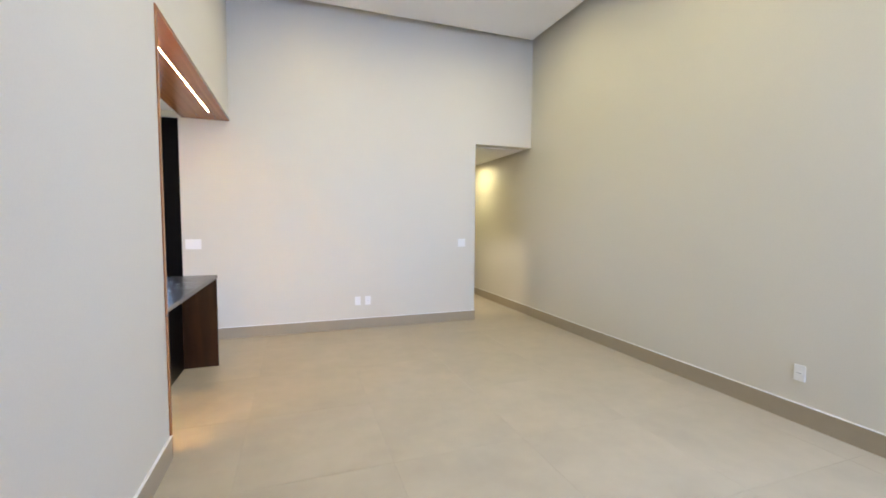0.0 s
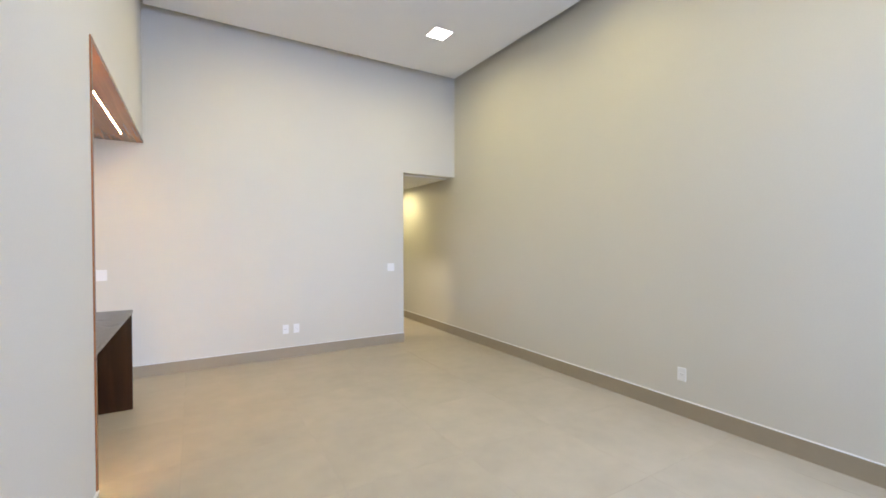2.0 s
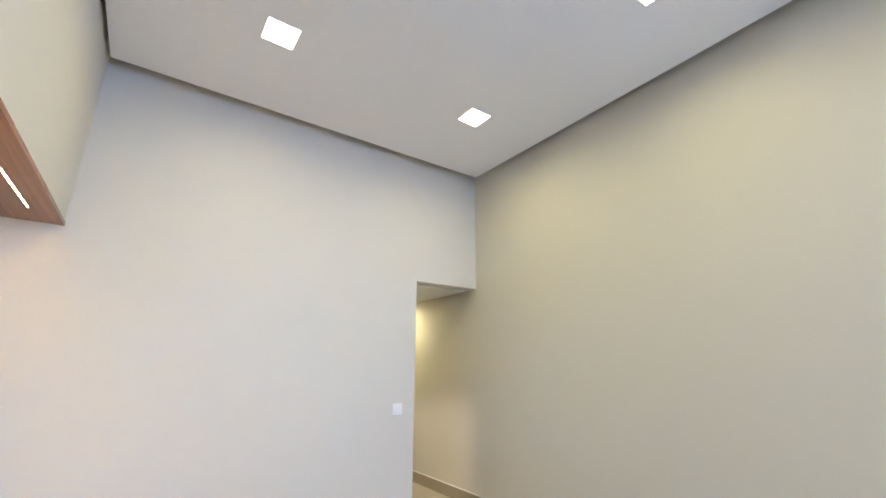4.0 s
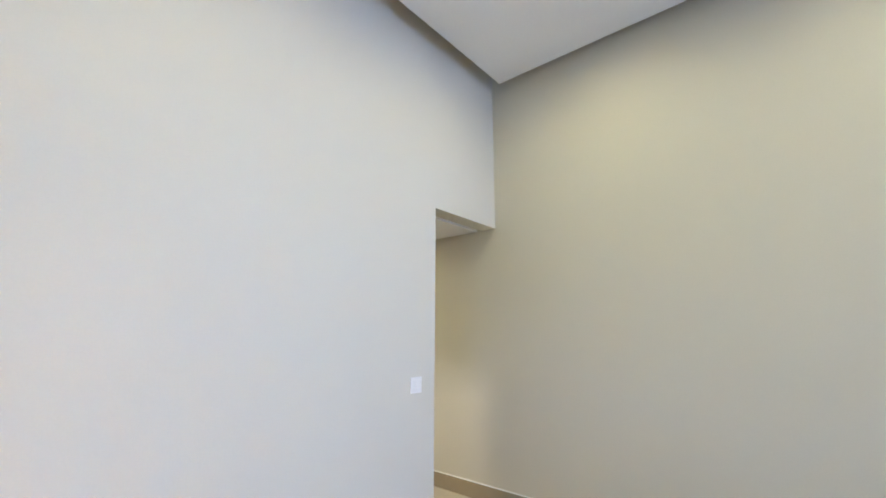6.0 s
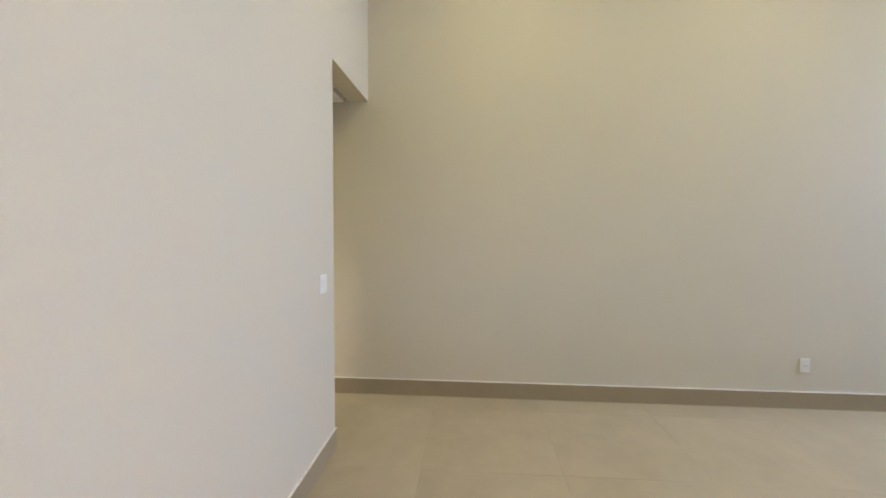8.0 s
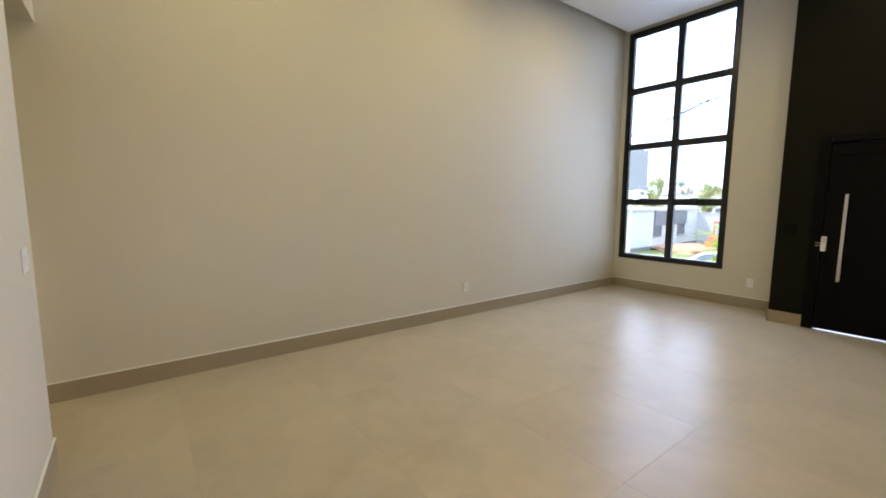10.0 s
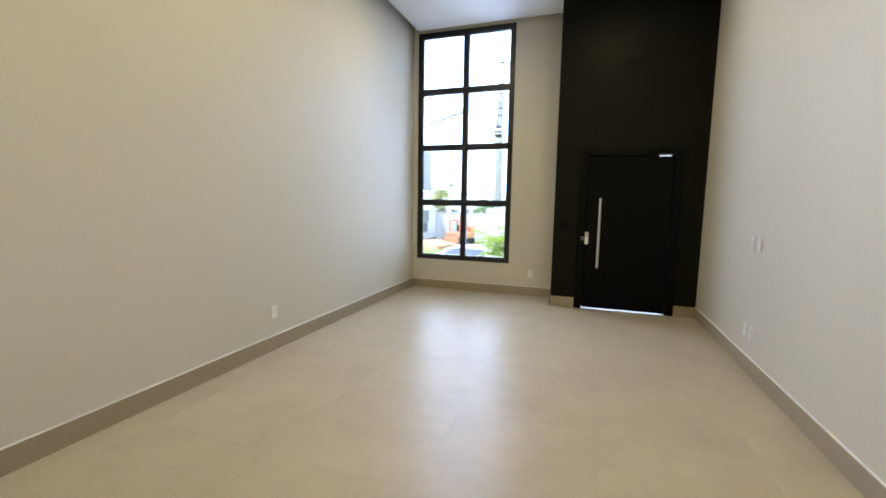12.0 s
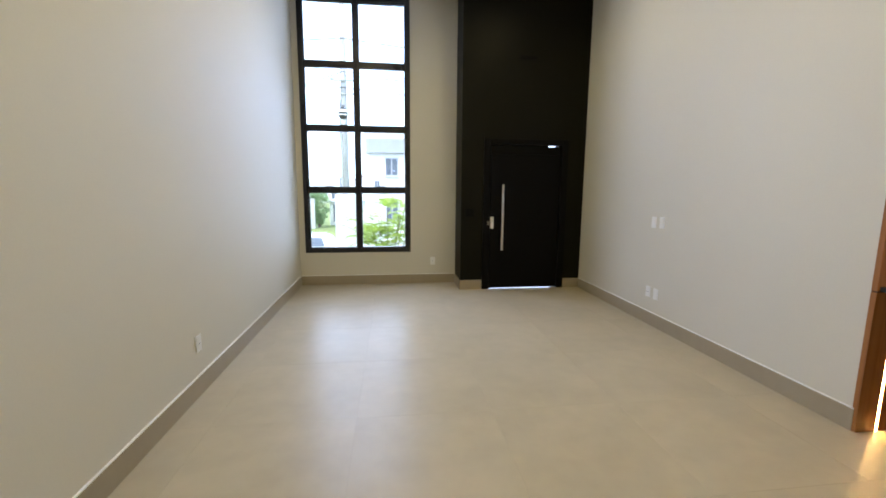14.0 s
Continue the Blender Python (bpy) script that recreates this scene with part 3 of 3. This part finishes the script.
# long low grey-white house beside the earth plot
gh = thing("low_house", (9.0, -29.3, GZ), "low pale grey house with a slate window band", "house", turn=90)
part("wall", box(-3.7, 5.3, -8, 0, 0, 2.45), LIGHTGREY, gh)
part("roof", box(-3.8, 5.4, -8.1, 0.1, 2.45, 2.58), GREYWALL, gh)
part("band", box(-1.75, 2.6, 0.0, 0.12, 1.52, 2.40), DARKGREY, gh, "slate grey band over the windows")
part("plinth", box(-3.7, 5.3, 0.0, 0.05, 0, 0.22), DARKGREY, gh)
for x in (-1.15, 2.1):
    house_window(gh, x, 0.85, 0.9, 0.62, 0.0)
# grey boundary wall
gw = thing("boundary_wall", (6.2, -33.0, GZ), "plain grey rendered boundary wall", "wall")
part("wall", box(-1.8, 2.8, -0.2, 0, 0, 2.2), GREYWALL, gw)
part("coping", box(-1.85, 2.8, -0.25, 0.05, 2.2, 2.27), PAVING, gw)

# low shed-like house behind the lawn
sh = thing("garden_house", (2.1, -36.0, GZ), "small white house behind the lawn", "house")
part("wall", box(-1.6, 1.6, -4, 0, 0, 1.95), WHITEWALL, sh)
part("roof", box(-1.8, 1.8, -4.2, 0.3, 1.95, 2.08), GREYWALL, sh)
house_window(sh, 0.9, 0.4, 0.7, 1.3, 0.0)


# ---- street pole with lines ----
pole = thing("utility_pole", (0.1, -14.6, GZ), "pale concrete utility pole with a globe lamp", "utility pole")
smooth(part("shaft", cyl((0, 0, 0), (0, 0, 11.5), 0.135, 0.07, 24), CONCRETE, pole))
part("base_sleeve", box(-0.34, 0.34, -0.22, 0.22, 0, 2.85, 0.03), LIGHTGREY, pole, "broad pale concrete base")
for z in (6.35, 5.95):
    part("crossarm", box(-0.38, 0.38, 0.10, 0.15, z, z + 0.045, 0.006), CONCRETE, pole)
    for x in (-0.36, -0.15, 0.15, 0.36):
        part("insulator", cyl((x, 0.135, z + 0.07), (x, 0.135, z + 0.20), 0.035, 0.02, 10), PLATE, pole)
bm = bmesh.new()
bmesh.ops.create_uvsphere(bm, u_segments=24, v_segments=16, radius=0.165, matrix=Matrix.Translation((0, 0.30, 5.36)) @ Matrix.Diagonal((1, 1, 1.15, 1)))
globe = smooth(part("globe", bm, GLOBE, pole, "dark metal globe housing"))
part("band", cyl((0, 0.30, 5.37), (0, 0.30, 5.45), 0.170, 0.170, 24), PLATE, globe)
part("band", cyl((0, 0.30, 5.28), (0, 0.30, 5.31), 0.170, 0.170, 24), PLATE, globe)
part("neck", cyl((0, 0.30, 5.02), (0, 0.30, 5.16), 0.05, 0.09, 14), PLATE, globe)
part("arm", box(-0.03, 0.03, 0.10, 0.30, 5.55, 5.60), LAMPGREY, pole)
part("conduit", cyl((0.16, 0.12, 2.3), (0.10, 0.10, 5.8), 0.018, sides=8), LAMPGREY, pole)

for k, (z, y) in enumerate(((6.55, -0.10), (6.60, 0.10), (6.16, 0.0), (7.6, 0.0))):
    cu = bpy.data.curves.new("power_line", "CURVE")
    cu.dimensions, cu.bevel_depth, cu.bevel_resolution = "3D", 0.015, 1
    for side in (-1, 1):
        sp = cu.splines.new("POLY")
        sp.points.add(16)
        drop = side > 0 and k < 2
        for i in range(17):
            u = i / 16
            if drop:
                sp.points[i].co = (0.1 + 8.9 * u, -14.46 + y * (1 - u), GZ + z - 2.45 * u - 4 * u * (1 - u) * (0.18 + 0.1 * k), 1)
                continue
            sp.points[i].co = (0.1 + side * u * 34, -14.46 + y, GZ + z - 4 * u * (1 - u) * (0.55 + 0.12 * k), 1)
    cu.materials.append(CABLE)
    tagged(new("power_line", cu), "thin black sagging power line", "cable", "lines on the pole")

post = thing("service_post", (9.0, -14.46, GZ), "slim concrete service post taking the dropped lines", "utility post")
part("shaft", box(-0.09, 0.09, -0.09, 0.09, 0, 4.3, 0.015), CONCRETE, post)
part("meter_box", box(-0.17, 0.17, 0.09, 0.26, 1.2, 1.75, 0.02), LAMPGREY, post)
for x in (-33.9, 34.1):
    copy_thing(pole, pose(x, -14.6, GZ))


# ---- plants ----
def frond(bm, base, direction, length, width, droop, rn):
    """A feathered leaf: a bent rib with pairs of leaflets."""
    d = Vector(direction).normalized()
    side = d.cross(Vector((0, 0, 1))).normalized()
    n_pair = 11
    prev = Vector(base)
    for i in range(1, n_pair + 1):
        u = i / n_pair
        p = Vector(base) + d * length * u + Vector((0, 0, -droop * length * u * u))
        w = 0.004
        a = [bm.verts.new(q) for q in (prev - side * w, prev + side * w, p + side * w, p - side * w)]
        bm.faces.new(a)
        reach = width * math.sin(math.pi * (0.12 + 0.83 * u)) * rn.uniform(0.85, 1.1)
        for s in (-1, 1):
            tip = p + side * s * reach + d * reach * 0.55 + Vector((0, 0, -reach * rn.uniform(0.1, 0.45)))
            midp = p.lerp(tip, 0.45)
            t = d * width * 0.13
            v = [bm.verts.new(q) for q in (p, midp + t, tip, midp - t)]
            bm.faces.new(v)
        prev = p


def shrub(x, y, z, label):
    ob = thing("garden_shrub", (x, y, z), label, "shrub")
    rn = random.Random(8)
    for k in range(9):
        a = k * 0.7 + rn.uniform(-0.2, 0.2)
        foot = (0.16 * math.cos(a), 0.12 * math.sin(a), 0)
        top = (foot[0] * 3.0 + rn.uniform(-0.08, 0.08), foot[1] * 2.4, rn.uniform(0.65, 1.55))
        st = part("stem", cyl(foot, top, 0.012, 0.007, 8), BARK, ob)
        bm = bmesh.new()
        for j in range(13):
            b = j * 2.4 + rn.uniform(-0.3, 0.3)
            up = rn.uniform(0.05, 1.1)
            h = rn.uniform(0.45, 1.0)
            start = Vector(foot).lerp(Vector(top), h)
            frond(bm, start, (math.cos(b), math.sin(b), up), rn.uniform(0.5, 0.86), 0.15, rn.uniform(0.2, 0.7), rn)
        part("foliage", bm, LEAF, st, "bright feathered leaves")
    bm = bmesh.new()
    for j in range(12):
        b = j * 2.4
        frond(bm, (0, 0, 1.3), (math.cos(b), math.sin(b), rn.uniform(0.4, 1.6)), rn.uniform(0.35, 0.55), 0.11, 0.4, rn)
    st = part("stem", cyl((0, 0, 0), (0, 0, 1.35), 0.014, 0.008, 8), BARK, ob)
    part("foliage", bm, LEAF, st)
    return ob


shrub(-1.27, -9.6, -0.24, "bright green feathery garden shrub outside the window")
structure("trim_planter_kerb", box(-3.2, -0.2, -9.0, -9.08, -0.35, -0.12, 0.02), PAVING, "pale planter kerb", "kerb")


def tree(x, y, z, height, spread, seed, label, low=0.45, clumps=44, leaf=LEAF2):
    ob = thing("garden_tree", (x, y, z), label, "tree")
    rn = random.Random(seed)
    bm = cyl((0, 0, 0), (0.05, 0.02, height * 0.55), 0.035 * height, 0.018 * height, 10)
    for k in range(6):
        a = k * 1.05 + rn.uniform(-0.3, 0.3)
        cyl((0.03, 0.01, height * rn.uniform(0.3, 0.5)), (math.cos(a) * spread * 0.6, math.sin(a) * spread * 0.6, height * rn.uniform(0.6, 0.85)), 0.014 * height, 0.005 * height, 6, bm)
    part("trunk", bm, BARK, ob)
    bm = bmesh.new()
    for k in range(clumps):
        a, r, h = rn.uniform(0, 6.28), spread * math.sqrt(rn.random()), rn.uniform(low, 1.0)
        c = Vector((math.cos(a) * r * (1.1 - 0.6 * abs(h - 0.65) / 0.35), math.sin(a) * r * (1.1 - 0.6 * abs(h - 0.65) / 0.35), height * h))
        for j in range(60):
            d = Vector((rn.gauss(0, 1), rn.gauss(0, 1), rn.gauss(0, 0.8))) * spread * 0.16
            s = spread * rn.uniform(0.05, 0.10)
            q = Euler((rn.uniform(0, 6), rn.uniform(0, 6), rn.uniform(0, 6))).to_matrix()
            bm.faces.new([bm.verts.new(c + d + q @ Vector(w)) for w in ((-s, 0, 0), (0, -s * 0.5, 0), (s, 0, 0), (0, s * 0.5, 0))])
    part("crown", bm, leaf, ob)
    return ob


for i, (x, y, z, h, s) in enumerate(((18.6, -46, -1.8, 5.5, 1.25), (13.2, -46, -1.8, 4.7, 1.2), (4.3, -34.2, GZ, 2.7, 1.0), (5.2, -34.6, GZ, 2.9, 1.1),
                                     (48.8, -110, -2, 10.6, 1.5), (42.8, -110, -2, 8.9, 1.7), (37.7, -110, -2, 8.6, 1.6), (33.5, -112, -2, 8.6, 1.5), (17, -178, 0, 6, 2.8), (66, -160, 0, 8, 2.8),
                                     (8, -172, 0, 5, 2.8), (-5, -176, 0, 5, 2.8), (82, -165, 0, 7, 2.8))):
    tree(x, y, z, h, s, 20 + i, *(("sparse grey-green tree standing among the far houses", 0.4, 15, LEAF3) if i > 3 else
           ("bushy green garden tree beyond the road", 0.12, 50, LEAF4) if i > 1 else ("leafy yellow-green garden tree beyond the road",)))


def far_house(x, y, w, d, h, roof):
    ob = thing("far_house", (x, y, -2.0), "pale rendered house far behind the plots", "house", "far houses")
    part("wall", box(-w / 2, w / 2, -d, 0, -1.0, h), WHITEWALL, ob)
    if roof:
        bm = box(-w / 2 - 0.4, w / 2 + 0.4, -d - 0.4, 0.4, h, h + 0.15)
        bmesh.ops.create_cone(bm, cap_ends=True, segments=4, radius1=0.72 * w, radius2=0.05, depth=1.4,
                              matrix=Matrix.Translation((0, -d / 2, h + 0.85)) @ Matrix.Diagonal((1, d / w, 1, 1)) @ Matrix.Rotation(math.pi / 4, 4, "Z"))
        part("roof", bm, ROOFTILE, ob)
    else:
        part("roof", box(-w / 2 - 0.1, w / 2 + 0.1, -d - 0.1, 0.1, h, h + 0.25), GREYWALL, ob)
    for k in range(3):
        house_window(ob, (k - 1) * w * 0.3, 1.0, 1.3, 1.2, 0.0)


for i, x in enumerate((-4, 4, 11, 19, 26, 33, 40, 48, 56, 65, 74)):
    far_house(x, -112 - (i * 7) % 20, 6 + (i * 5) % 3, 6, 5.2 + (i * 3) % 4 * 0.5, i % 6 == 1)
rn_h = random.Random(11)
for i in range(16):
    far_house(-12 + i * 6.4 + rn_h.uniform(-1, 1), -78 - rn_h.uniform(0, 26), rn_h.uniform(6.5, 9), 7, rn_h.uniform(3.0, 5.6), i % 7 == 0)


# ---- parked car and digger ----
def wheel(parent, x, y, z, r, w):
    t = smooth(part("wheel", cyl((x - w / 2, y, z), (x + w / 2, y, z), r, sides=28), RUBBER, parent))
    part("rim", cyl((x - w / 2 - 0.005, y, z), (x + w / 2 + 0.005, y, z), r * 0.62, sides=20), STEEL, t)


car = thing("parked_car", (3.1, -20.7, -2.12), "white hatchback car parked at the road", "car", turn=-90)
prof = ((-2.0, 0.35), (-2.02, 0.75), (-1.85, 0.92), (-1.55, 1.36), (-1.2, 1.46), (0.1, 1.45), (0.55, 1.34), (1.05, 0.98), (1.75, 0.86), (2.0, 0.68), (2.02, 0.35))
bm = bmesh.new()
sidesv = []
for s, inset in ((-1, 0), (1, 0)):
    sidesv.append([bm.verts.new((s * (0.86 - 0.20 * max(0, (z - 0.9) / 0.55)), y, z)) for y, z in prof])
bm.faces.new(sidesv[0])
bm.faces.new(list(reversed(sidesv[1])))
for i in range(len(prof)):
    j = (i + 1) % len(prof)
    bm.faces.new((sidesv[0][i], sidesv[1][i], sidesv[1][j], sidesv[0][j]))
bmesh.ops.recalc_face_normals(bm, faces=bm.faces)
bmesh.ops.bevel(bm, geom=list(bm.edges), offset=0.05, segments=2, affect="EDGES")
smooth(part("body", bm, CARPAINT, car))
for s in (-1, 1):
    bm = bmesh.new()
    bm.faces.new([bm.verts.new((s * (0.875 - 0.20 * max(0, (z - 0.9) / 0.55)), y, z)) for y, z in ((-1.45, 0.96), (-1.3, 1.34), (0.1, 1.36), (0.42, 1.28), (0.86, 0.98))])
    r = bmesh.ops.extrude_face_region(bm, geom=list(bm.faces))
    bmesh.ops.translate(bm, verts=[e for e in r["geom"] if isinstance(e, bmesh.types.BMVert)], vec=(-s * 0.02, 0, 0))
    part("side_window", bm, DARKGLASS, car)
    part("headlight", box(s * 0.50, s * 0.80, 1.93, 2.01, 0.62, 0.76, 0.03), PLATE, car)
    part("mirror", box(s * 0.88, s * 1.02, 0.62, 0.74, 0.96, 1.08, 0.03), CARPAINT, car)
    for y in (-1.28, 1.30):
        wheel(car, s * 0.80, y, 0.31, 0.31, 0.2)
bm = bmesh.new()
bm.faces.new([bm.verts.new(c) for c in ((-0.70, 1.03, 1.02), (0.70, 1.03, 1.02), (0.62, 0.60, 1.35), (-0.62, 0.60, 1.35))])
r = bmesh.ops.extrude_face_region(bm, geom=list(bm.faces))
bmesh.ops.translate(bm, verts=[e for e in r["geom"] if isinstance(e, bmesh.types.BMVert)], vec=(0, -0.03, -0.04))
part("windscreen", bm, DARKGLASS, car)

dg = thing("excavator", (6.05, -30.2, GZ), "orange compact excavator standing on the earth plot", "excavator", turn=-15)
for s in (-1, 1):
    part("track", box(s * 0.55, s * 0.95, -1.1, 1.1, 0, 0.5, 0.2), RUBBER, dg)
part("chassis", box(-0.95, 0.95, -0.9, 0.9, 0.5, 1.0, 0.08), ORANGE, dg)
cabin = part("cabin", box(-0.35, 0.75, -0.7, 0.6, 1.9, 2.05, 0.05), ORANGE, dg)
for x, y in ((-0.32, -0.66), (0.72, -0.66), (-0.32, 0.56), (0.72, 0.56)):
    part("pillar", box(x - 0.05, x + 0.05, y - 0.05, y + 0.05, 1.0, 1.9), ORANGE, cabin)
part("cab_glass", box(-0.30, 0.70, -0.63, -0.60, 1.02, 1.9), GLASS, cabin)
part("cab_glass", box(-0.30, 0.70, 0.50, 0.53, 1.02, 1.9), GLASS, cabin)
part("seat", box(0.0, 0.45, -0.45, -0.05, 1.0, 1.55, 0.06), LAMPGREY, cabin)
part("counterweight", box(-0.85, 0.85, -1.3, -0.72, 0.75, 1.45, 0.12), ORANGE, dg)
part("boom", cyl((-0.6, 0.7, 1.0), (-0.8, 1.3, 2.2), 0.14, 0.11, 8), ORANGE, dg)
part("dipper", cyl((-0.8, 1.3, 2.2), (-1.25, 1.8, 0.75), 0.11, 0.08, 8), ORANGE, dg)
part("bucket", box(-1.5, -1.05, 1.65, 2.1, 0.2, 0.75, 0.12), LAMPGREY, dg)
part("blade", box(-0.95, 0.95, 1.15, 1.25, 0.15, 0.6, 0.03), ORANGE, dg)
dg.scale = (0.85, 0.85, 0.9)


# ---- floor tiles ----
T, GAP = 0.877, 0.0006
base_tile = box(-T / 2 + GAP, T / 2 - GAP, -T / 2 + GAP, T / 2 - GAP, -0.0011, 0.0)
tile_mesh = bpy.data.meshes.new("tile")
base_tile.to_mesh(tile_mesh)
base_tile.free()
tile_mesh.materials.append(TILE)


def lay_tile(x0, x1, y0, y1):
    if x1 - x0 < 0.02 or y1 - y0 < 0.02:
        return
    if x1 - x0 > T - 0.001 and y1 - y0 > T - 0.001:
        ob = new("tile", tile_mesh)
        ob.location = ((x0 + x1) / 2, (y0 + y1) / 2, 0)
        ob.parent = floor_bed
    else:
        part("tile", box(x0 + GAP, x1 - GAP, y0 + GAP, y1 - GAP, -0.0011, 0.0), TILE, floor_bed)


GX, GY = -2.0, -2.362
for i in range(-8, 4):
    for j in range(-7, 9):
        x0, y0 = GX + i * T, GY + j * T
        if (x0 + T < -4.3 and (y0 < -5.6 or y0 > 0.1)) or (x0 + T < -3.3 and y0 > 0.1):
            continue
        lay_tile(max(x0, -8.05), min(x0 + T, 0.0), max(y0, L), min(y0 + T, 4.6))
